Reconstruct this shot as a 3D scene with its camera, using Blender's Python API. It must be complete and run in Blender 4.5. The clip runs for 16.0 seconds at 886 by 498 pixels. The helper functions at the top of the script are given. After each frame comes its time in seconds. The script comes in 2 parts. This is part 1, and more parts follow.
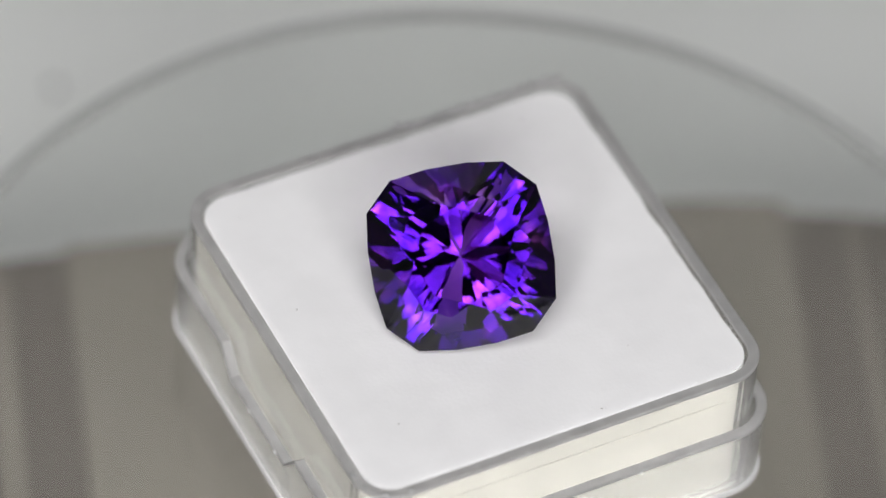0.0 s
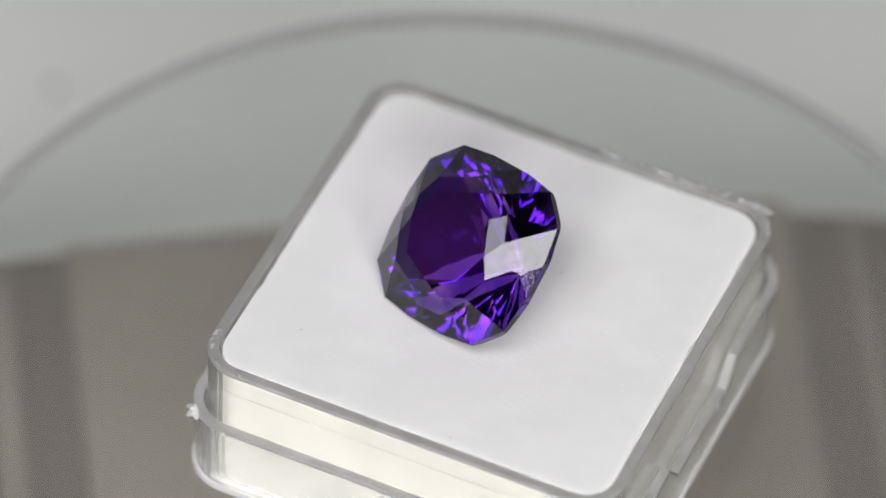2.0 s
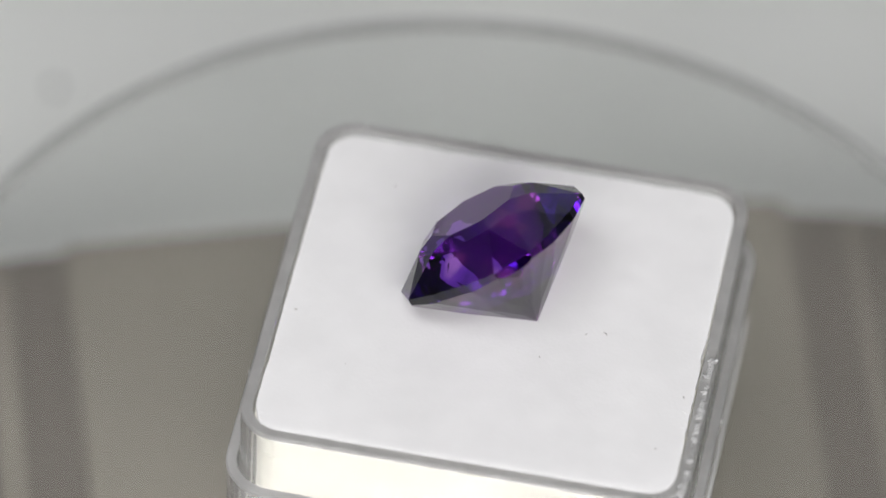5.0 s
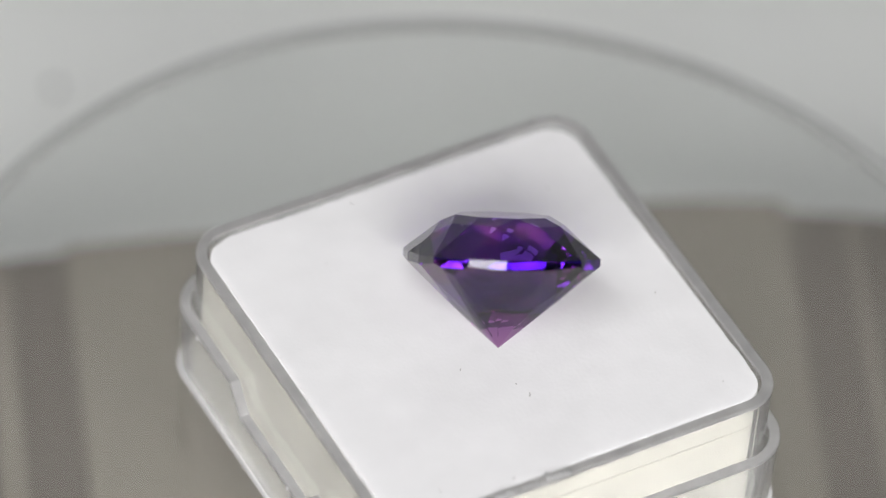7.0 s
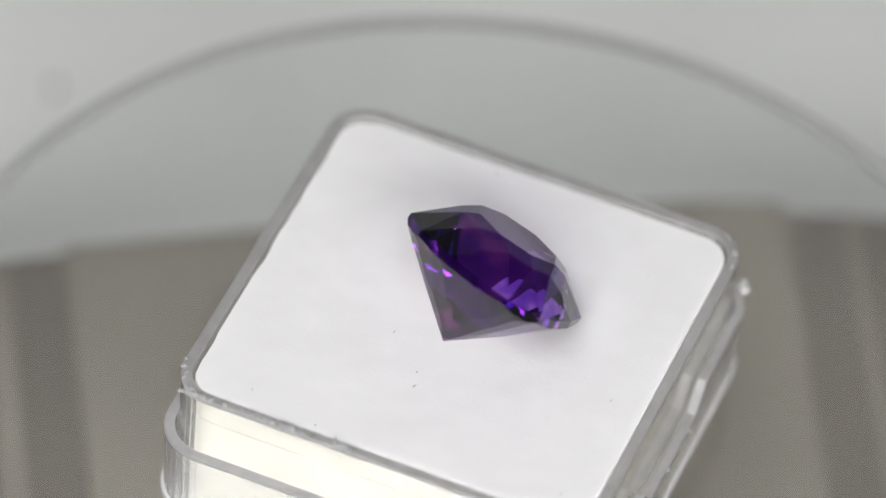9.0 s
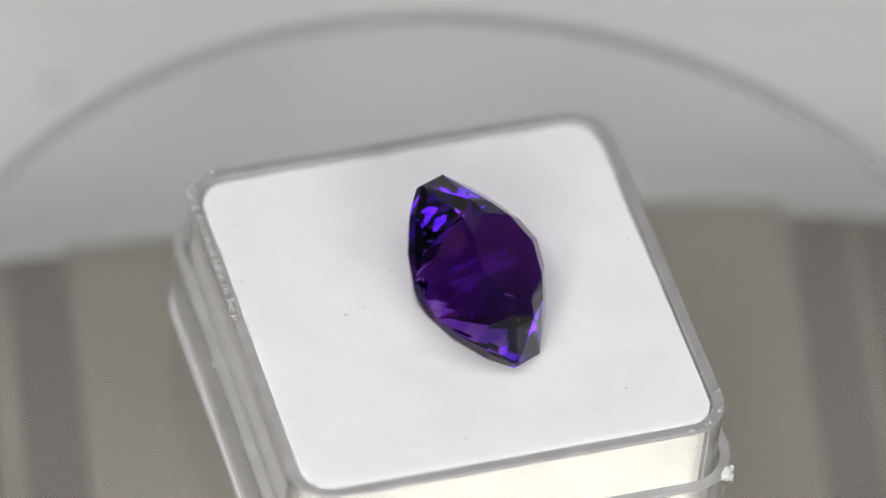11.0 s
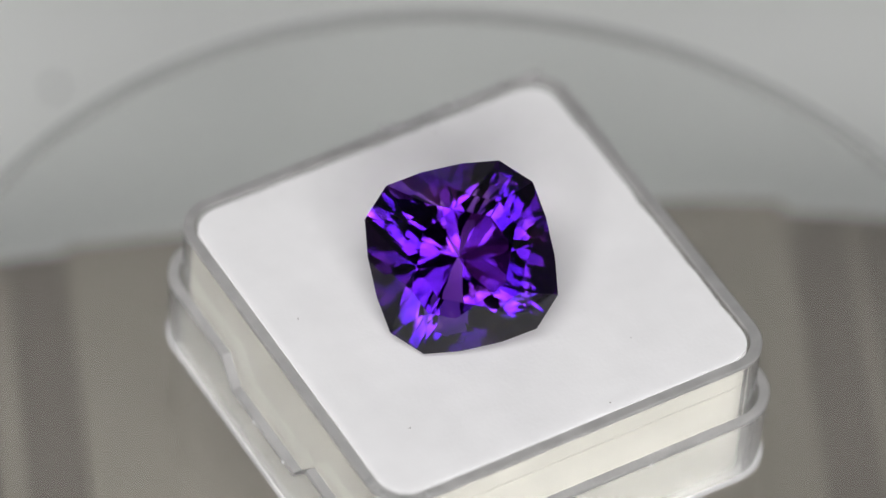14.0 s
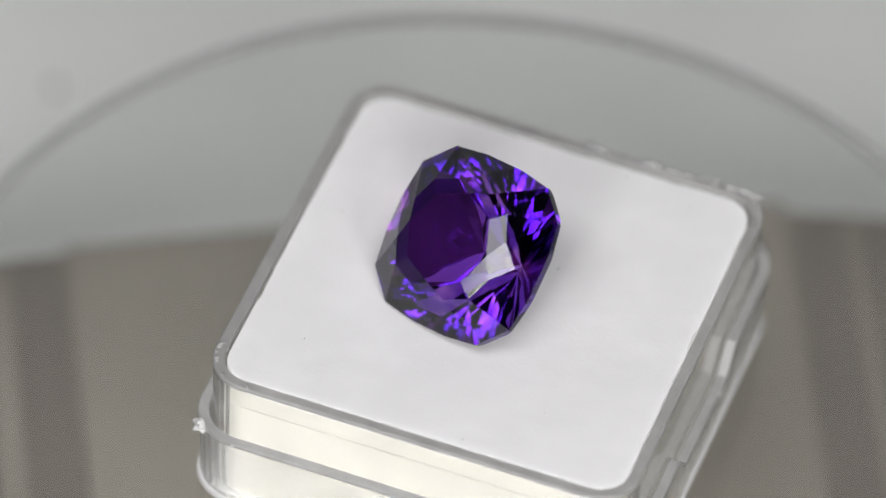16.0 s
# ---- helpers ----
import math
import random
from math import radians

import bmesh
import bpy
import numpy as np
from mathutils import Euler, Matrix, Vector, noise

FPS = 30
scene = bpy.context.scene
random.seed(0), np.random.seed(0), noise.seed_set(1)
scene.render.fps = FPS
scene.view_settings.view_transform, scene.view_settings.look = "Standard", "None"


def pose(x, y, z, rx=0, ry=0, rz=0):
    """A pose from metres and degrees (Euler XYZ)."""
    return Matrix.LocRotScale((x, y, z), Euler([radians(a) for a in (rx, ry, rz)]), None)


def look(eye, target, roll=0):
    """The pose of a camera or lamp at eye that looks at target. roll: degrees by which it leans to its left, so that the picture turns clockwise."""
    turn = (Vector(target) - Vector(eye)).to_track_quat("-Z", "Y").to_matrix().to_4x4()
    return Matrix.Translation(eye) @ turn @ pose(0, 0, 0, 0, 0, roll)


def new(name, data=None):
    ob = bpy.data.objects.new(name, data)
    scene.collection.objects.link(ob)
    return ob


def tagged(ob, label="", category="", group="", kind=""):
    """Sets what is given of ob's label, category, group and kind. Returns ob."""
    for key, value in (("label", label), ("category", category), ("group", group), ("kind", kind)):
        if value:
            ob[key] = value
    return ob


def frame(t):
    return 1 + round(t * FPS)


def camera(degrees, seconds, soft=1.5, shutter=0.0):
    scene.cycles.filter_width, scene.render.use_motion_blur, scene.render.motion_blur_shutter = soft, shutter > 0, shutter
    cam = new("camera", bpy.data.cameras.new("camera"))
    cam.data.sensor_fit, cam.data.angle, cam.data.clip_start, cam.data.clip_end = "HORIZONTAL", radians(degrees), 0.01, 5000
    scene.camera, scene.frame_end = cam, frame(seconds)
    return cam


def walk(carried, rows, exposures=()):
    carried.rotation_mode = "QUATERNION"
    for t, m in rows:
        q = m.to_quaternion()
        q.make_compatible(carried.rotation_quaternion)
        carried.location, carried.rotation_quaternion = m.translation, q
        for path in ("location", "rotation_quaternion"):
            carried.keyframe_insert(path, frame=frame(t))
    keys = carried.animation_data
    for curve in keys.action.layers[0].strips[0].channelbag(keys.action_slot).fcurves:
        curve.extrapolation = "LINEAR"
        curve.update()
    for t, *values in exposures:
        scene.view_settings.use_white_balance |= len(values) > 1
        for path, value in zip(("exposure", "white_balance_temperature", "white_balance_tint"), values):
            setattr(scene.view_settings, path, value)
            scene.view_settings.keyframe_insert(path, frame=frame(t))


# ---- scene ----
MM = 0.001
DEG_S = 25.440          # turning speed of the table, clockwise from above
FOAM_Z = 9.8 * MM      # white pad above the disc

# ---- camera: it stands still on its stand ----
ELEV, ROLL, DIST = radians(46.818), radians(4.636), 400 * MM
cam = camera(7.737, 16.0, soft=1.5)
fwd = Vector((0, math.cos(ELEV), -math.sin(ELEV)))
right0, up0 = Vector((1, 0, 0)), Vector((0, math.sin(ELEV), math.cos(ELEV)))
right = math.cos(ROLL) * right0 + math.sin(ROLL) * up0
up = -math.sin(ROLL) * right0 + math.cos(ROLL) * up0
eye = Vector((0, 0, FOAM_Z)) - fwd * DIST - right * 2.089 * MM + up * 3.284 * MM
stand = look(eye, eye + fwd, math.degrees(ROLL))
walk(cam, [(0.0, stand), (16.0, stand)],
     exposures=[(0.0, 0.0), (3.0, 0.03), (6.5, 0.14), (9.0, 0.16), (11.3, 0.13), (12.5, 0.09), (14.0, 0.0), (16.0, 0.01)])
cam.data.dof.use_dof = True
cam.data.dof.focus_distance = 396.5 * MM
cam.data.dof.aperture_fstop = 18.0

# ---- light ----
world = bpy.data.worlds.new("world")
scene.world = world
world.use_nodes = True
world.node_tree.nodes["Background"].inputs[0].default_value = (0.8, 0.85, 0.9, 1)
world.node_tree.nodes["Background"].inputs[1].default_value = 0.02


def area_lamp(name, eye_at, target, sx, sy, watts, colour=(1, 1, 1)):
    d = bpy.data.lights.new(name, "AREA")
    d.shape, d.size, d.size_y, d.energy, d.color = "RECTANGLE", sx, sy, watts, colour
    ob = new(name, d)
    ob.matrix_world = look(eye_at, target)
    return ob


def aim(az, el, d):
    """A point d metres from the stone: az in degrees from behind it, clockwise; el above the table."""
    a, e = radians(az), radians(el)
    return Vector((math.sin(a) * math.cos(e) * d, math.cos(a) * math.cos(e) * d, math.sin(e) * d + 0.012))


STONE = (0, 0, 0.012)
area_lamp("front_lamp", aim(166.5, 33, 0.42), STONE, 0.235, 0.12, 0.97, (1.0, 0.985, 0.985))
area_lamp("front_lamp", aim(-161.5, 30, 0.42), STONE, 0.080, 0.115, 0.39, (1.0, 0.985, 0.985))
area_lamp("top_softbox", aim(-158, 62.5, 0.50), STONE, 0.36, 0.16, 1.02, (0.99, 0.985, 1.0))


# ---- materials ----
def material(name, base, rough=0.5, metal=0.0, spec=0.5, var=0.06, scale=400, bump=0.0, bump_scale=2000, **more):
    m = bpy.data.materials.new(name)
    m.use_nodes = True
    nt = m.node_tree
    b = nt.nodes["Principled BSDF"]
    b.inputs["Roughness"].default_value = rough
    b.inputs["Metallic"].default_value = metal
    b.inputs["Specular IOR Level"].default_value = spec
    for k, v in more.items():
        b.inputs[k.replace("_", " ")].default_value = v
    tc = nt.nodes.new("ShaderNodeTexCoord")
    if var > 0:
        n1 = nt.nodes.new("ShaderNodeTexNoise")
        n1.inputs["Scale"].default_value = scale
        n1.inputs["Detail"].default_value = 5
        nt.links.new(tc.outputs["Object"], n1.inputs["Vector"])
        ramp = nt.nodes.new("ShaderNodeValToRGB")
        ramp.color_ramp.elements[0].position, ramp.color_ramp.elements[1].position = 0.3, 0.7
        ramp.color_ramp.elements[0].color = (*[c * (1 - var) for c in base], 1)
        ramp.color_ramp.elements[1].color = (*[min(1, c * (1 + var)) for c in base], 1)
        nt.links.new(n1.outputs["Fac"], ramp.inputs["Fac"])
        nt.links.new(ramp.outputs["Color"], b.inputs["Base Color"])
    else:
        b.inputs["Base Color"].default_value = (*base, 1)
    if bump > 0:
        n2 = nt.nodes.new("ShaderNodeTexNoise")
        n2.inputs["Scale"].default_value = bump_scale
        n2.inputs["Detail"].default_value = 4
        nt.links.new(tc.outputs["Object"], n2.inputs["Vector"])
        bp = nt.nodes.new("ShaderNodeBump")
        bp.inputs["Strength"].default_value = bump
        bp.inputs["Distance"].default_value = 0.0003
        nt.links.new(n2.outputs["Fac"], bp.inputs["Height"])
        nt.links.new(bp.outputs["Normal"], b.inputs["Normal"])
    return m


M_FOAM = material("white_foam", (0.885, 0.88, 0.885), 0.95, spec=0.1, var=0.03, scale=260, bump=0.05, bump_scale=4000)
M_FOAM_SIDE = material("cream_foam_side", (0.69, 0.675, 0.60), 0.95, spec=0.1, var=0.05, scale=350, bump=0.3, bump_scale=4000)
M_PLASTIC = material("clear_plastic", (0.86, 0.86, 0.855), 0.10, var=0.04, scale=300, Transmission_Weight=0.90, IOR=1.46)
M_MILKY = material("milky_plastic", (0.74, 0.74, 0.735), 0.25, var=0.06, scale=300, Transmission_Weight=0.4, IOR=1.46)
# grey tint paints the dark view down into the clear wall edges
M_EDGE_SHADE = material("edge_shade_plastic", (0.43, 0.427, 0.42), 0.4, spec=0.2, var=0.14, scale=600, Transmission_Weight=0.55, IOR=1.46)
M_DISC = material("clear_acrylic", (0.93, 0.94, 0.93), 0.03, var=0, Transmission_Weight=1.0, IOR=1.49)
M_RIM = material("frosted_rim", (0.41, 0.42, 0.41), 0.8, spec=0.0, var=0.04, scale=200)
M_GEM = material("amethyst", (0.040, 0.0025, 0.18), 0.0, var=0, Transmission_Weight=1.0, IOR=1.55)
# light absorbed along its path is put into the tint: table redder, pavilion paler
M_GEM_TABLE_LIGHT = material("table_light_tint", (0.056, 0.005, 0.235), 0.0, var=0, Transmission_Weight=1.0, IOR=1.55)
M_GEM_SHORT_PATH = material("short_path_tint", (0.085, 0.012, 0.085), 0.0, var=0, Transmission_Weight=1.0, IOR=1.55)


def flash_tints(m, scale, stops):
    """Paints varied flashes into the stone: soft patches between the given colours."""
    nt = m.node_tree
    tc, n, ramp = nt.nodes.new("ShaderNodeTexCoord"), nt.nodes.new("ShaderNodeTexNoise"), nt.nodes.new("ShaderNodeValToRGB")
    n.inputs["Scale"].default_value, n.inputs["Detail"].default_value = scale, 2.0
    nt.links.new(tc.outputs["Object"], n.inputs["Vector"])
    nt.links.new(n.outputs["Fac"], ramp.inputs["Fac"])
    el = ramp.color_ramp.elements
    while len(el) < len(stops):
        el.new(0.5)
    for e, (p, c) in zip(el, stops):
        e.position, e.color = p, (*c, 1)
    nt.links.new(ramp.outputs["Color"], nt.nodes["Principled BSDF"].inputs["Base Color"])


# pink stops paint bright highlights, dark stops the dull gaps between flashes
flash_tints(M_GEM, 420, ((0.36, (0.009, 0.001, 0.085)), (0.46, (0.018, 0.0015, 0.16)), (0.57, (0.032, 0.003, 0.22)), (0.70, (0.17, 0.035, 0.38))))
M_SWEEP = material("pale_backdrop", (0.755, 0.772, 0.75), 0.8, spec=0.2, var=0.03, scale=20, bump=0.05, bump_scale=300)
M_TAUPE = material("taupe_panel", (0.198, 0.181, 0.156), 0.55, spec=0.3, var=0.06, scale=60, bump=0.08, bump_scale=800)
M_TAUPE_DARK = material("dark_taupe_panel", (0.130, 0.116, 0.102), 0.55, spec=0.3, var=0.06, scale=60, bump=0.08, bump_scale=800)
M_SURROUND = material("grey_surround", (0.20, 0.20, 0.20), 0.9, spec=0.1, var=0.03, scale=30, bump=0.1, bump_scale=600)
M_BLACK = material("dark_surround", (0.03, 0.03, 0.03), 0.9, spec=0.1, var=0.2, scale=30, bump=0.1, bump_scale=600)
M_SHRED = material("torn_plastic", (0.66, 0.66, 0.65), 0.5, var=0.08, scale=900)
M_DUST = material("grey_dust", (0.30, 0.28, 0.27), 0.9, var=0.2, scale=3000)
M_SPECK = material("dark_speck", (0.03, 0.03, 0.035), 0.8, var=0.2, scale=3000)


# ---- builders ----
def mesh_object(name, bm, mat, parent=None, label="", smooth=False):
    me = bpy.data.meshes.new(name)
    bm.normal_update()
    bm.to_mesh(me)
    bm.free()
    for f in me.polygons:
        f.use_smooth = smooth
    for m in (mat if isinstance(mat, (list, tuple)) else [mat]):
        me.materials.append(m)
    ob = new(name, me)
    if parent is not None:
        ob.parent = parent
    if label:
        tagged(ob, label)
    return ob


part = mesh_object


def rings(loops, close=True, cap_first=False, cap_last=False):
    """Skins loops of equal length into a mesh; close joins the last loop to the first."""
    bm = bmesh.new()
    vs = [[bm.verts.new(p) for p in lp] for lp in loops]
    n = len(vs[0])
    pairs = list(zip(vs, vs[1:])) + ([(vs[-1], vs[0])] if close else [])
    for a, b in pairs:
        for i in range(n):
            j = (i + 1) % n
            bm.faces.new((a[i], a[j], b[j], b[i]))
    if cap_first:
        bm.faces.new(vs[0][::-1])
    if cap_last:
        bm.faces.new(vs[-1])
    bmesh.ops.recalc_face_normals(bm, faces=bm.faces)
    return bm


def box_bm(x0, x1, y0, y1, z0, z1, bevel=0.0):
    bm = bmesh.new()
    bmesh.ops.create_cube(bm, size=1)
    for v in bm.verts:
        v.co = Vector((x0 if v.co.x < 0 else x1, y0 if v.co.y < 0 else y1, z0 if v.co.z < 0 else z1))
    if bevel > 0:
        bmesh.ops.bevel(bm, geom=bm.edges[:], offset=bevel, segments=3, affect="EDGES", profile=0.5)
    return bm


def clear(ob):
    ob.visible_shadow = False
    return ob


# ---- the setting ----
def build_setting():
    # pale sheet: flat on the table, then curving up behind
    prof = [(-0.55, -0.0356), (0.10, -0.0356), (0.20, -0.0356)]
    for k in range(1, 13):
        a = radians(90 * k / 12)
        prof.append((0.20 + 0.20 * math.sin(a), 0.1644 - 0.20 * math.cos(a)))
    prof.append((0.40, 0.70))
    bm = bmesh.new()
    rows = [[bm.verts.new((x, y, z)) for y, z in prof] for x in (-0.55, 0.55)]
    for i in range(len(prof) - 1):
        bm.faces.new((rows[0][i], rows[1][i], rows[1][i + 1], rows[0][i + 1]))
    ob = mesh_object("backdrop", bm, M_SWEEP, smooth=True)
    m = ob.modifiers.new("thick", "SOLIDIFY")
    m.thickness, m.offset = 0.002, -1
    tagged(ob, "pale grey paper sheet curving up behind the turntable", "backdrop", kind="structure")
    # unseen side walls, added to close the set and dim the stone's reflections
    for name, b in (("unseen_wall_west", (-0.57, -0.552, -0.56, 0.42, -0.04, 0.72)), ("unseen_wall_east", (0.552, 0.57, -0.56, 0.42, -0.04, 0.72))):
        w = mesh_object(name, box_bm(*b), M_SURROUND)
        tagged(w, "unseen grey side wall, added to close the set and dim reflections", "wall", kind="structure")
    # unseen dark wall, added so facets turned to the camera stay black
    w = mesh_object("unseen_wall_south", box_bm(-0.57, 0.57, -0.58, -0.562, -0.04, 0.72), M_BLACK)
    tagged(w, "unseen dark wall added behind the camera to darken reflections", "wall", kind="structure")
    # unseen roof, added for the same dim surroundings
    w = mesh_object("ceiling", box_bm(-0.57, 0.57, -0.58, 0.42, 0.722, 0.74), M_SURROUND)
    tagged(w, "unseen grey roof, added to close the set and dim reflections", "ceiling", kind="structure")


def slab(outline_pts, z1, bevel):
    """A flat-topped block over the given outline (mm, anticlockwise), its top edge rounded."""
    c = Vector((sum(p[0] for p in outline_pts), sum(p[1] for p in outline_pts))) / len(outline_pts)
    loops = []
    for inset, z in ((0, 0), (0, z1 - bevel), (0.3 * bevel, z1 - 0.3 * bevel), (bevel, z1)):
        lp = []
        for x, y in outline_pts:
            d = Vector((x, y)) - c
            f = 1 - inset / d.length
            lp.append(((c.x + d.x * f) * MM, (c.y + d.y * f) * MM, z * MM))
        loops.append(lp)
    return rings(loops, close=False, cap_first=True, cap_last=True)


def build_base():
    """Low taupe housing under the disc: a raised middle with a bowed back edge, and ledges at its sides."""
    base = tagged(new("plinth"), "taupe panelled plinth standing under the clear disc", "plinth")
    base.matrix_world = pose(-3.55 * MM, 32.5 * MM, -35.6 * MM, 0, 0, 10.44)

    def left(x, y):
        return x + 0.004 * y

    def right(x, y):
        return x + 0.05 * y
    back = [(x, 0.12 - 0.0026 * (x - 15.5) ** 2 * (0.32 if x < 15.5 else 3.2)) for x in (24.33, 23, 21, 18, 14, 8, 0, -8, -16, -22, -24.7)]
    F = -90
    part("top_panel", slab([(left(-24.7, F), F), (right(24.35, F), F)] + back, 18, 0.08), M_TAUPE, base)
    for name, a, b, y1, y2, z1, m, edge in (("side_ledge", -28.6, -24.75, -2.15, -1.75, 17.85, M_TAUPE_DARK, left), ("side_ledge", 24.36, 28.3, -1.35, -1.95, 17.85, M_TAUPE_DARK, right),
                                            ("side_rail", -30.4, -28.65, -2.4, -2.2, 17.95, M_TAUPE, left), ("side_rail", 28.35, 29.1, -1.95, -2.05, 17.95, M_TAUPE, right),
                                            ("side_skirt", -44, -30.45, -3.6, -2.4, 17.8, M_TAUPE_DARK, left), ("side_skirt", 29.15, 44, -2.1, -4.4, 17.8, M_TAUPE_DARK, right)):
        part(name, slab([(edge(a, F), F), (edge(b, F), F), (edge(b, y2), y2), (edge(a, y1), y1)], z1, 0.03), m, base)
    return base


def build_disc():
    R, n = 36.2 * MM, 160
    disc = tagged(new("turntable_disc"), "clear acrylic round turntable disc with frosted rim", "turntable disc")

    def turned(prof):
        return [[(r * math.cos(2 * math.pi * k / n), r * math.sin(2 * math.pi * k / n), z) for k in range(n)] for r, z in prof]
    plate = [(R - 1.07 * MM, -0.1 * MM), (R - 1.07 * MM, -0.31 * MM), (R - 0.52 * MM, -0.31 * MM), (R - 0.52 * MM, -1.4 * MM)]
    clear(part("plate", rings(turned(plate), close=False, cap_first=True, cap_last=True), M_DISC, disc))
    rim = [(R - 1.05 * MM, -0.12 * MM), (R - 1.0 * MM, -0.08 * MM), (R - 0.2 * MM, -0.08 * MM), (R - 0.05 * MM, -0.14 * MM), (R, -0.3 * MM),
           (R, -1.2 * MM), (R - 0.15 * MM, -1.42 * MM), (R - 0.5 * MM, -1.42 * MM), (R - 0.5 * MM, -0.3 * MM), (R - 1.05 * MM, -0.3 * MM)]
    clear(part("rim", rings(turned(rim)), M_RIM, disc, "frosted grey acrylic rim"))
    return disc


# ---- the gem box ----
DUST = ((6.5, -8.2), (-9.0, -8.2), (2.7, -12.1), (0.5, 6.8), (9.1, 11.3), (4.5, 12.2), (-10.7, 2.6), (0.7, 5.6), (3.3, 3.2), (-10.7, 10.8))


NOTCH = (-5.25, -3.8, 3.8, 5.25)     # the lid's rim dips between these, in mm along two sides


def outline(w, r):
    """A rounded square with extra points where the notched sides step down."""
    pts = []
    for (cx, cy, a0) in ((1, 1, 0), (-1, 1, 90), (-1, -1, 180), (1, -1, 270)):
        for k in range(9):
            a = radians(a0 + 90 * k / 8)
            pts.append((cx * (w / 2 - r) + r * math.cos(a), cy * (w / 2 - r) + r * math.sin(a)))
        if a0 in (90, 270):
            s = 1 if a0 == 270 else -1
            for y in NOTCH[::s]:
                pts.append((s * w / 2, y * MM))
    return pts


def edge_strip(w, r, t, z1, notch=0.0):
    """A strip along a wall's top edge; its grey paints in the clear plastic's dark look."""
    loops = []
    for d, dz in ((-0.02, -0.20), (-0.02, -0.03), (0.06, 0.05), (t / MM - 0.08, 0.05), (t / MM - 0.03, 0.0), (t / MM - 0.03, -0.14)):
        loops.append([(x, y, (z1 - notch if abs(y) < 4.5 * MM and abs(x) > 10 * MM else z1) + dz * MM) for x, y in outline(w - 2 * d * MM, r - d * MM)])
    return rings(loops)


def wall_ring(w, r, t, z0, z1, notch=0.0, draft=0.0):
    """A clear rounded wall of thickness t with softened rim; notch lowers the rim in the middle of two sides."""
    def top(x, y, z):
        return z - notch if abs(y) < 4.5 * MM and abs(x) > 10 * MM else z
    e = 0.05 * MM
    out0, out1 = outline(w - 2 * draft, r), outline(w, r)
    lip_o, lip_i = outline(w - 2 * e, r - e), outline(w - 2 * t + 2 * e, r - t + e)
    inn1, inn0 = outline(w - 2 * t, r - t), outline(w - 2 * t - 2 * draft, r - t)
    return rings([[(x, y, z0) for x, y in out0], [(x, y, top(x, y, z1 - e)) for x, y in out1],
                  [(x, y, top(x, y, z1)) for x, y in lip_o], [(x, y, top(x, y, z1)) for x, y in lip_i],
                  [(x, y, top(x, y, z1 - e)) for x, y in inn1], [(x, y, z0) for x, y in inn0]])


def fibre(bm, base_pt, lean, length, thick, seed):
    """A short ragged curl of plastic or foam."""
    rnd = random.Random(seed)
    loops, p, d = [], Vector(base_pt), Vector(lean).normalized()
    for k in range(5):
        r = thick * (1 - k / 5.5)
        u = d.orthogonal().normalized()
        v = d.cross(u)
        loops.append([bm.verts.new(p + (u * math.cos(a) + v * math.sin(a)) * r * rnd.uniform(0.7, 1.3))
                      for a in [2 * math.pi * i / 6 for i in range(6)]])
        d = (d + Vector((rnd.uniform(-.6, .6), rnd.uniform(-.6, .6), rnd.uniform(-.5, .5)))).normalized()
        p = p + d * length / 4
    for a, b in zip(loops, loops[1:]):
        for i in range(6):
            bm.faces.new((a[i], a[(i + 1) % 6], b[(i + 1) % 6], b[i]))
    bm.faces.new(loops[0][::-1])
    bm.faces.new(loops[-1])


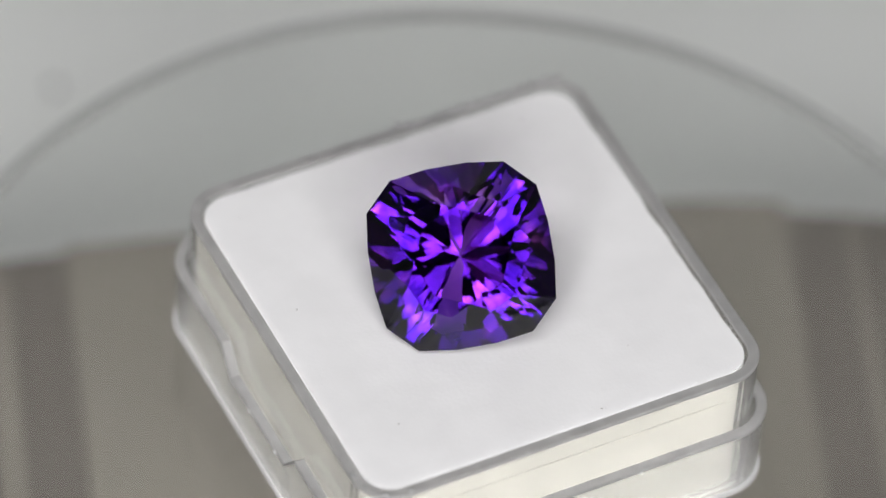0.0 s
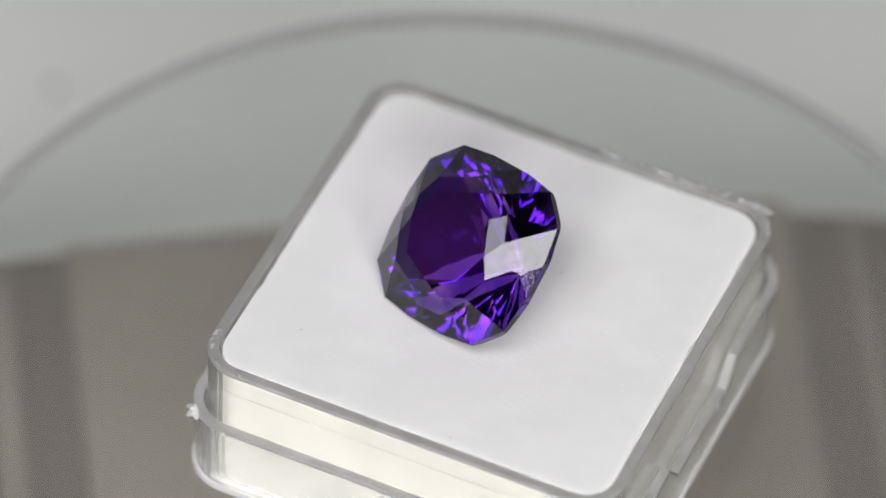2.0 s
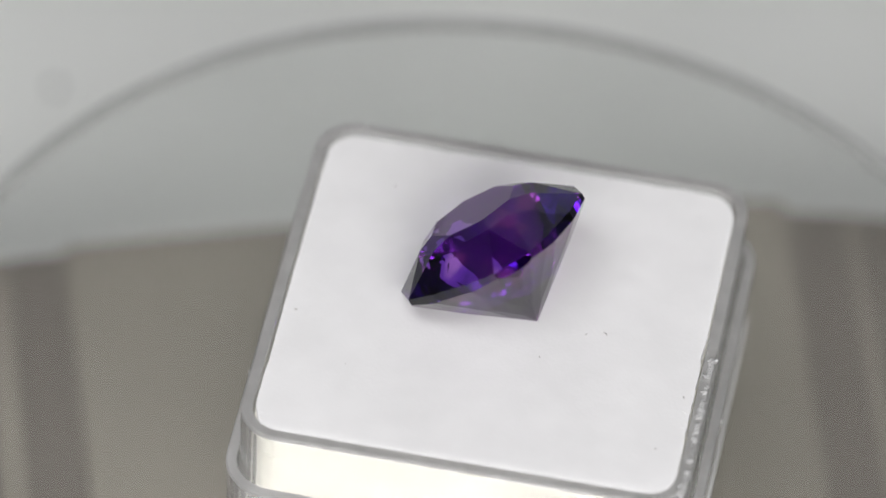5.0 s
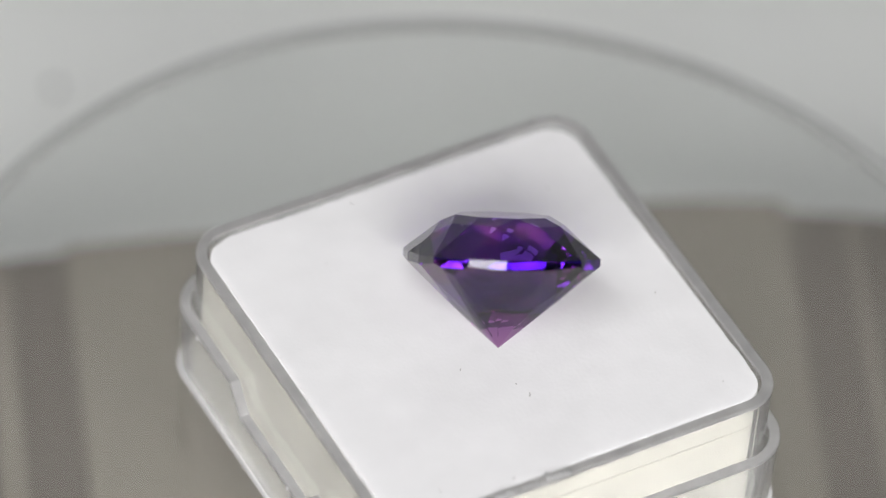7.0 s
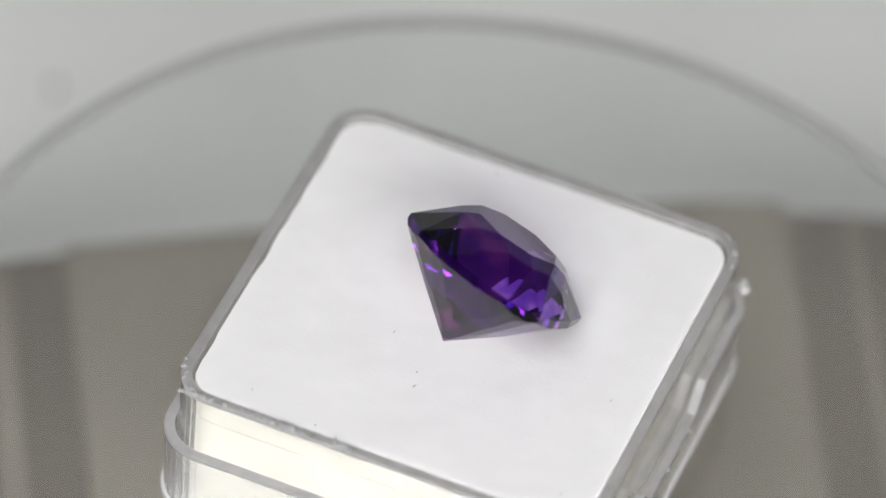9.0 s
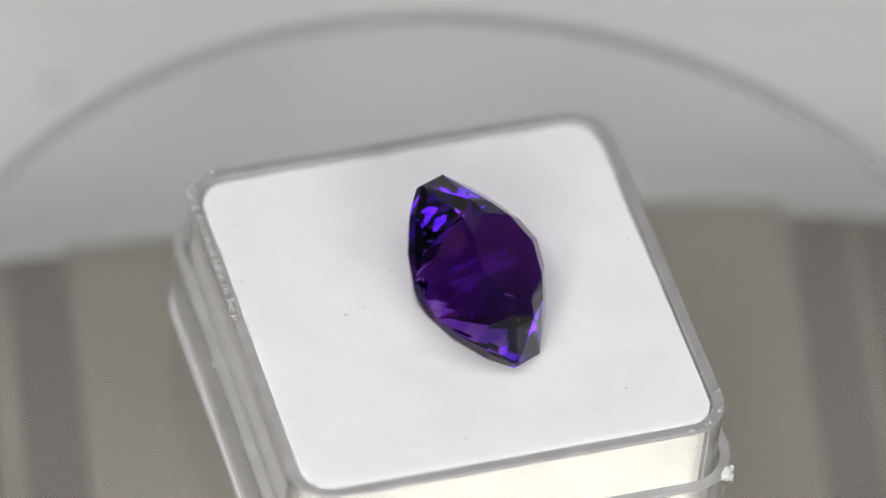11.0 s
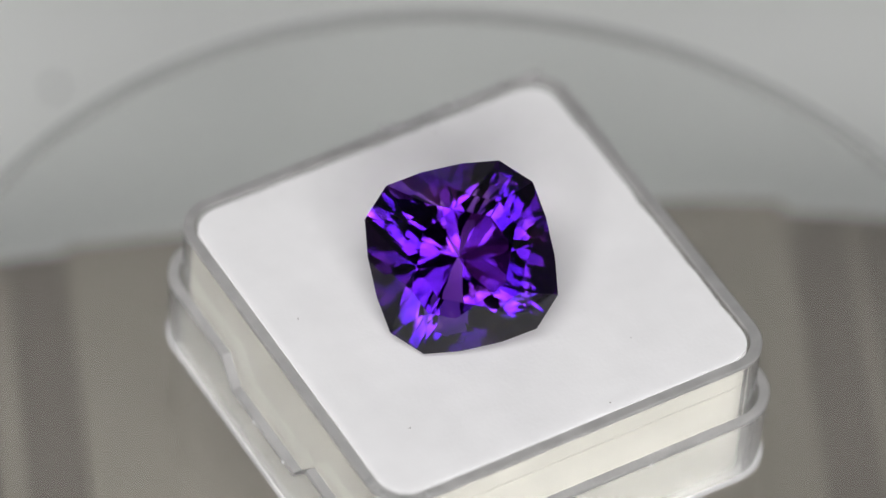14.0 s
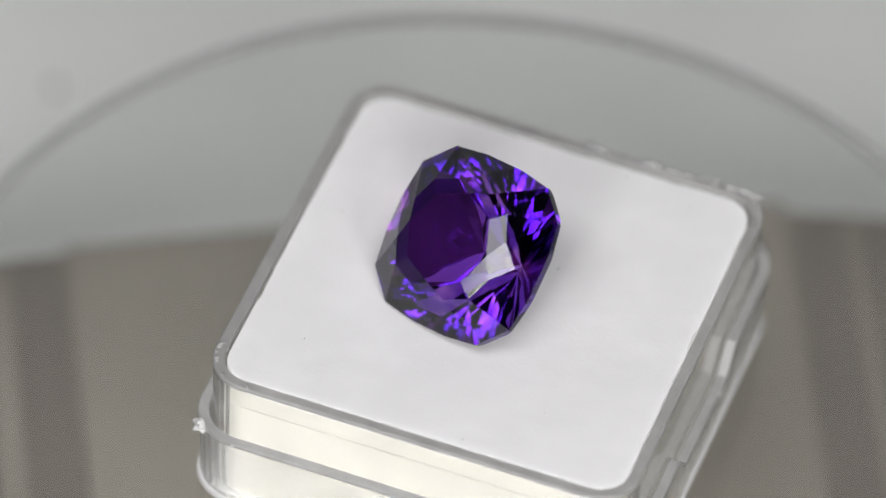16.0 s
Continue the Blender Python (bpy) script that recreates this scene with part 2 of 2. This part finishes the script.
def build_gem_box():
    box = tagged(new("gem_box"), "clear plastic gem display box with white foam pad", "gem box")
    h = FOAM_Z
    clear(part("upper_wall", wall_ring(27.3 * MM, 2.6 * MM, 0.70 * MM, 0.56 * MM, h + 0.30 * MM, 0.0, 0.05 * MM), M_PLASTIC, box, "clear plastic inner tray wall"))
    clear(part("lower_wall", wall_ring(28.8 * MM, 3.1 * MM, 0.64 * MM, 0.52 * MM, 5.65 * MM, 1.72 * MM, 0.10 * MM), M_PLASTIC, box, "clear plastic lid wall with finger notches"))
    clear(part("upper_edge", edge_strip(27.3 * MM, 2.6 * MM, 0.70 * MM, h + 0.30 * MM), M_EDGE_SHADE, box, "grey strip painting the dark look into the tray's clear edge"))
    clear(part("lower_edge", edge_strip(28.8 * MM, 3.1 * MM, 0.64 * MM, 5.65 * MM, 1.72 * MM), M_EDGE_SHADE, box, "grey strip painting the dark look into the lid's clear edge"))
    o = outline(28.85 * MM, 3.1 * MM)
    clear(part("floor_plate", rings([[(x * 0.985, y * 0.985, 0.02 * MM) for x, y in o], [(x, y, 0.12 * MM) for x, y in o], [(x, y, 0.42 * MM) for x, y in o], [(x * 0.996, y * 0.996, 0.5 * MM) for x, y in o]],
                              close=False, cap_first=True, cap_last=True), M_MILKY, box, "milky plastic floor"))
    # the foam: cream sides, fuzzy white top that domes a little at its rim
    side = outline(25.7 * MM, 2.0 * MM)
    part("foam_core", rings([[(x, y, 0.54 * MM) for x, y in side], [(x, y, h - 1.97 * MM) for x, y in side], [(x, y * 0.965, h - 1.96 * MM) for x, y in side],
                             [(x, y * 0.965, h - 1.87 * MM) for x, y in side], [(x, y, h - 1.86 * MM) for x, y in side], [(x, y, h - 0.55 * MM) for x, y in side]],
                            close=False, cap_first=True, cap_last=True), M_FOAM_SIDE, box, "cream foam side behind clear plastic")
    n = 60
    bm = bmesh.new()
    half, rc = 12.84 * MM, 2.0 * MM
    grid = []
    for i in range(n + 1):
        row = []
        for j in range(n + 1):
            u, v = 2 * i / n - 1, 2 * j / n - 1
            x, y = u * half, v * half
            ex, ey = max(0, abs(x) - (half - rc)), max(0, abs(y) - (half - rc))
            d = math.hypot(ex, ey)
            if d > rc:
                x -= math.copysign(ex - ex * rc / d, x)
                y -= math.copysign(ey - ey * rc / d, y)
            # the cut edge is a little uneven
            near = max(0, max(abs(x), abs(y)) / half - 0.94) / 0.06
            k = 1 - near * 0.012 * max(0, noise.noise(Vector((x, y, 0)) * 420) + 0.5 * noise.noise(Vector((x, y, 0)) * 1300))
            x, y = x * k, y * k
            edge = max(0, max(abs(x), abs(y)) - (half - 0.7 * MM)) / (0.7 * MM)
            z = h - 0.02 * MM * edge ** 2 + 0.03 * MM * noise.noise(Vector((x, y, 0)) * 900) + 0.03 * MM * noise.noise(Vector((x, y, 0)) * 150)
            row.append(bm.verts.new((x, y, z)))
        grid.append(row)
    for i in range(n):
        for j in range(n):
            bm.faces.new((grid[i][j], grid[i + 1][j], grid[i + 1][j + 1], grid[i][j + 1]))
    rim = [e for e in bm.edges if e.is_boundary]
    r = bmesh.ops.extrude_edge_only(bm, edges=rim)
    low = [v for v in r["geom"] if isinstance(v, bmesh.types.BMVert)]
    for v in low:
        v.co.z = h - 0.9 * MM
    bmesh.ops.remove_doubles(bm, verts=bm.verts[:], dist=1e-6)
    bmesh.ops.recalc_face_normals(bm, faces=bm.faces)
    bmesh.ops.split_edges(bm, edges=[e for e in bm.edges if len(e.link_faces) == 2 and e.calc_face_angle(0) > 0.8])
    part("foam_pad", bm, M_FOAM, box, "fuzzy white foam top", smooth=True)
    # stray foam fibres along the cut edge
    bm = bmesh.new()
    fuzz = random.Random(21)
    for k in range(130):
        u, v = fuzz.uniform(-11.6, 11.6), 12.84 - abs(fuzz.gauss(0, 0.22))
        x, y = ((u, v), (u, -v), (v, u), (-v, u))[k % 4]
        fibre(bm, (x * MM, y * MM, h - 0.02 * MM), (fuzz.uniform(-1, 1), fuzz.uniform(-1, 1), fuzz.uniform(0.0, 0.5)), fuzz.uniform(0.12, 0.38) * MM, fuzz.uniform(0.012, 0.03) * MM, 600 + k)
    tagged(part("foam_fuzz", bm, M_FOAM, box, "loose white fibres on the foam's edge"), kind="stuff")
    # torn white nub at one corner, chipped rim along one edge
    bm = bmesh.new()
    for k in range(5):
        fibre(bm, (-13.45 * MM, -13.45 * MM, 5.35 * MM + 0.12 * MM * k), (-1, -0.8, 0.3 - 0.15 * k), 0.7 * MM, 0.42 * MM, k)
    part("torn_nub", bm, M_SHRED, box, "torn white plastic nub")
    rnd = random.Random(4)
    bm = bmesh.new()
    for k in range(70):
        x = (1.0 + 11.8 * rnd.random() ** 0.8) * MM
        fibre(bm, (x, 13.42 * MM, h + 0.30 * MM), (1, rnd.uniform(-0.2, 0.25), rnd.uniform(-0.1, 0.15)), rnd.uniform(0.25, 0.6) * MM, rnd.uniform(0.10, 0.26) * MM, 50 + k)
    part("chipped_edge", bm, M_MILKY, box, "ragged chipped plastic edge")
    for sx, sy in ((1, 1), (-1, -1)):
        bm = bmesh.new()
        for k in range(16):
            a = radians(rnd.uniform(-10, 100))
            p = (sx * (11.05 + 2.42 * math.cos(a)) * MM, sy * (11.05 + 2.42 * math.sin(a)) * MM, h + 0.28 * MM)
            fibre(bm, p, (rnd.uniform(-1, 1), rnd.uniform(-1, 1), rnd.uniform(-0.1, 0.3)), rnd.uniform(0.2, 0.4) * MM, rnd.uniform(0.10, 0.20) * MM, 300 + k + 40 * sx)
        part("chipped_corner", bm, M_MILKY, box, "ragged chipped plastic corner")
    for side_y in (13.5, -13.5):
        bm = bmesh.new()
        for k in range(3):
            x = rnd.uniform(-11, 12.5) * MM
            fibre(bm, (x, side_y * MM, h + 0.28 * MM), (1, 0.1, 0.1), rnd.uniform(0.15, 0.3) * MM, 0.05 * MM, 90 + k)
        part("edge_burr", bm, M_SHRED, box, "small moulding burrs")
    for x, y, z in ((4.5, -14.42, 5.5), (-11.2, -14.42, 5.5), (-14.42, 1.0, 3.8), (-14.42, -2.6, 3.8), (14.42, 2.5, 3.8), (2.0, 14.42, 5.5), (14.42, -9.6, 5.4)):
        bm = bmesh.new()
        bmesh.ops.create_icosphere(bm, subdivisions=1, radius=0.14 * MM, matrix=Matrix.Translation((x * MM, y * MM, z * MM)))
        part("air_bubble", bm, M_SHRED, box)
    for k, (x, y) in enumerate(DUST):
        bm = bmesh.new()
        fibre(bm, (x * MM, y * MM, h + 0.02 * MM), (rnd.uniform(-1, 1), rnd.uniform(-1, 1), 0.05), rnd.uniform(0.10, 0.32) * MM, 0.034 * MM, 200 + k)
        part("dust_speck", bm, M_DUST, box)
    return box


# ---- the gem ----
def at(az, r, z):
    """A point of the stone in mm: azimuth in degrees, radius, height over the girdle's middle."""
    return Vector((math.sin(radians(az)) * r, math.cos(radians(az)) * r, z))


def facet(az, dist, angle, z, sign=1):
    """The plane of one ground facet: azimuth and angle in degrees, through radius dist at height z."""
    a, g = radians(az), radians(angle)
    return at(az, dist, z), Vector((math.sin(a) * math.sin(g), math.cos(a) * math.sin(g), sign * math.cos(g)))


def through_points(a, b, c):
    """The plane through three points of the crown, facing outwards."""
    n = (b - a).cross(c - a).normalized()
    return a, (n if n.z > 0 else -n)


def grind(planes):
    """The convex stone that the planes leave: one polygon a plane, each clipped by all the others."""
    faces = []
    for k, (kind, (co, no)) in enumerate(planes):
        u = no.orthogonal().normalized()
        v = no.cross(u)
        poly = [co + (u * a + v * b) * 40 for a, b in ((1, 1), (-1, 1), (-1, -1), (1, -1))]
        for m, (_, (c2, n2)) in enumerate(planes):
            if m == k or not poly:
                continue
            side = [(p - c2).dot(n2) for p in poly]
            if max(side) <= 1e-7:
                continue
            out = []
            for i, p in enumerate(poly):
                j = (i + 1) % len(poly)
                if side[i] <= 0:
                    out.append(p)
                if (side[i] <= 0) != (side[j] <= 0):
                    out.append(p + (poly[j] - p) * (side[i] / (side[i] - side[j])))
            poly = out
        clean = [p for i, p in enumerate(poly) if (p - poly[i - 1]).length > 2e-3]
        if len(clean) > 2:
            faces.append((kind, clean))
    return faces


def build_gem():
    G, HT = 0.29, 2.634
    side = ((0, 5.54), (8.06, 5.662), (-8.06, 5.662))
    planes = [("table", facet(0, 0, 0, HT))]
    # crown points of one eighth: table corners, the two meeting points, the side's middle, the girdle corner
    t0, t45, T, M, A = at(0, 2.961, HT), at(45, 2.938, HT), at(45, 4.001, 2.197), at(0, 4.471, 1.431), at(33.69, 6.297, G)
    S = Vector((1.269, 3.529, 2.182))
    B, S2 = Vector((A.y, A.x, A.z)), Vector((-S.x, S.y, S.z))
    for q in (0, 90, 180, 270):
        turn = Matrix.Rotation(radians(-q), 3, "Z")

        def put(kind, a, b, c):
            planes.append((kind, through_points(turn @ a, turn @ b, turn @ c)))
        for az, d in side:
            planes.append(("girdle", facet(q + az, d, 90, 0)))
        planes.append(("girdle", facet(q + 45, 6.175, 90, 0)))
        put("crown", A, B, T)
        put("crown", t0, S, S2)
        planes.append(("crown", facet(q, 5.54, 48.6, G)))
        for m in (Matrix.Identity(3), Matrix.Diagonal((-1, 1, 1))):
            put("crown", m @ A, m @ T, m @ S)
            put("crown", m @ t0, m @ t45, m @ T)
            put("crown", m @ S, m @ M, m @ A)
    # pavilion: a many-rayed star round the culet, then steeper tiers up to the girdle
    culet, rnd = -5.46, random.Random(12)

    def corner(az):
        return 0.5 - 0.5 * math.cos(radians(4 * az))

    def slope(az, rise):
        return 41.7 - 3.3 * corner(az) + rise * (1 - 0.6 * corner(az))
    tiers = ((16, 0.0, 0.0, 0.0), (16, 11.25, 2.6, 1.4), (24, 0.0, 4.0, 3.0))
    for tier, (n, off, rho, rise) in enumerate(tiers):
        for k in range(n):
            az = k * 360 / n + off + (rnd.uniform(-1.5, 1.5) if tier else 0)
            z = culet
            for (_, _, r0, e0), (_, _, r1, _) in zip(tiers[:tier], tiers[1:]):
                z += (r1 - r0) * math.tan(radians(slope(az, e0)))
            planes.append(("pavilion", facet(az, rho, slope(az, rise) + rnd.uniform(-0.5, 0.5), z + (rnd.uniform(0.0, 0.03) if tier else 0), -1)))
    for q in (0, 90, 180, 270):
        for az, d in side:
            planes.append(("pavilion", facet(q + az, d, 58, -G, -1)))
        planes.append(("pavilion", facet(q + 45, 6.175, 52, -G, -1)))
        for s in (-1, 1):
            planes.append(("pavilion", facet(q + s * 31, 6.24, 52, -G, -1)))
    faces = grind(planes)
    gem = tagged(new("gemstone"), "deep purple faceted cushion amethyst lying tilted on white foam", "gemstone")
    for name in ("table", "crown", "girdle", "pavilion"):
        bm = bmesh.new()
        for kind, poly in faces:
            if kind == name:
                bm.faces.new([bm.verts.new(p * MM) for p in poly])
        bmesh.ops.remove_doubles(bm, verts=bm.verts[:], dist=2e-6)
        # tints per part stand in for how far light travels inside the stone
        ob = part(name, bm, {"pavilion": M_GEM_SHORT_PATH, "table": M_GEM_TABLE_LIGHT}.get(name, M_GEM), gem)
        if name in ("table", "pavilion"):
            clear(ob)
    return gem


def build_speck():
    # dust on the camera's sensor, stood in for by a grain on the sheet
    bm = bmesh.new()
    bmesh.ops.create_icosphere(bm, subdivisions=2, radius=0.5)
    for v in bm.verts:
        v.co = v.co * (1 + 0.2 * noise.noise(v.co * 3)) 
        v.co = Vector((v.co.x * 0.9 * MM, v.co.y * 0.9 * MM, v.co.z * 0.3 * MM))
    s = mesh_object("sensor_dust_dot", bm, M_SPECK)
    s.location = (-31.26 * MM, 59.63 * MM, -35.5 * MM)
    return tagged(s, "tiny dark grain on the backdrop sheet standing in for sensor dust", "speck")


build_setting()
base = build_base()
disc = build_disc()
gem_box = build_gem_box()
gem = build_gem()
speck = build_speck()

# resting poses on the disc, which leans a little on its axle
LEAN = Matrix.Rotation(0.0175, 4, Vector((0.0170, -0.0048, 0)).normalized())
AT_BOX = LEAN @ pose(-0.319 * MM, 1.540 * MM, 0, 0, 0, 29.83)
DISC_POSE = Matrix.Rotation(0.0128, 4, Vector((0.0170, -0.0048, 0)).normalized())
DISC_AXLE = pose(0.36 * MM, -1.0 * MM, -0.14 * MM)
# the stone's axis, in the turning frame
gx, gy, axis = Vector((0.9678, 0.1999, 0.1527)), Vector((-0.2503, 0.7075, 0.6609)), Vector((0.0240, -0.6778, 0.7348))
GEM_POSE = Matrix.Translation((-1.213 * MM, -0.022 * MM, FOAM_Z + 4.054 * MM)) @ Matrix((gx, gy, axis)).transposed().to_4x4()


def motions():
    steps = [0.25 * k for k in range(65)]
    turn = [(t, Matrix.Rotation(radians(-DEG_S * t), 4, "Z")) for t in steps]
    walk(disc, [(t, DISC_AXLE @ r @ DISC_POSE) for t, r in turn])
    walk(gem_box, [(t, r @ AT_BOX) for t, r in turn])
    walk(gem, [(t, r @ GEM_POSE) for t, r in turn])


motions()
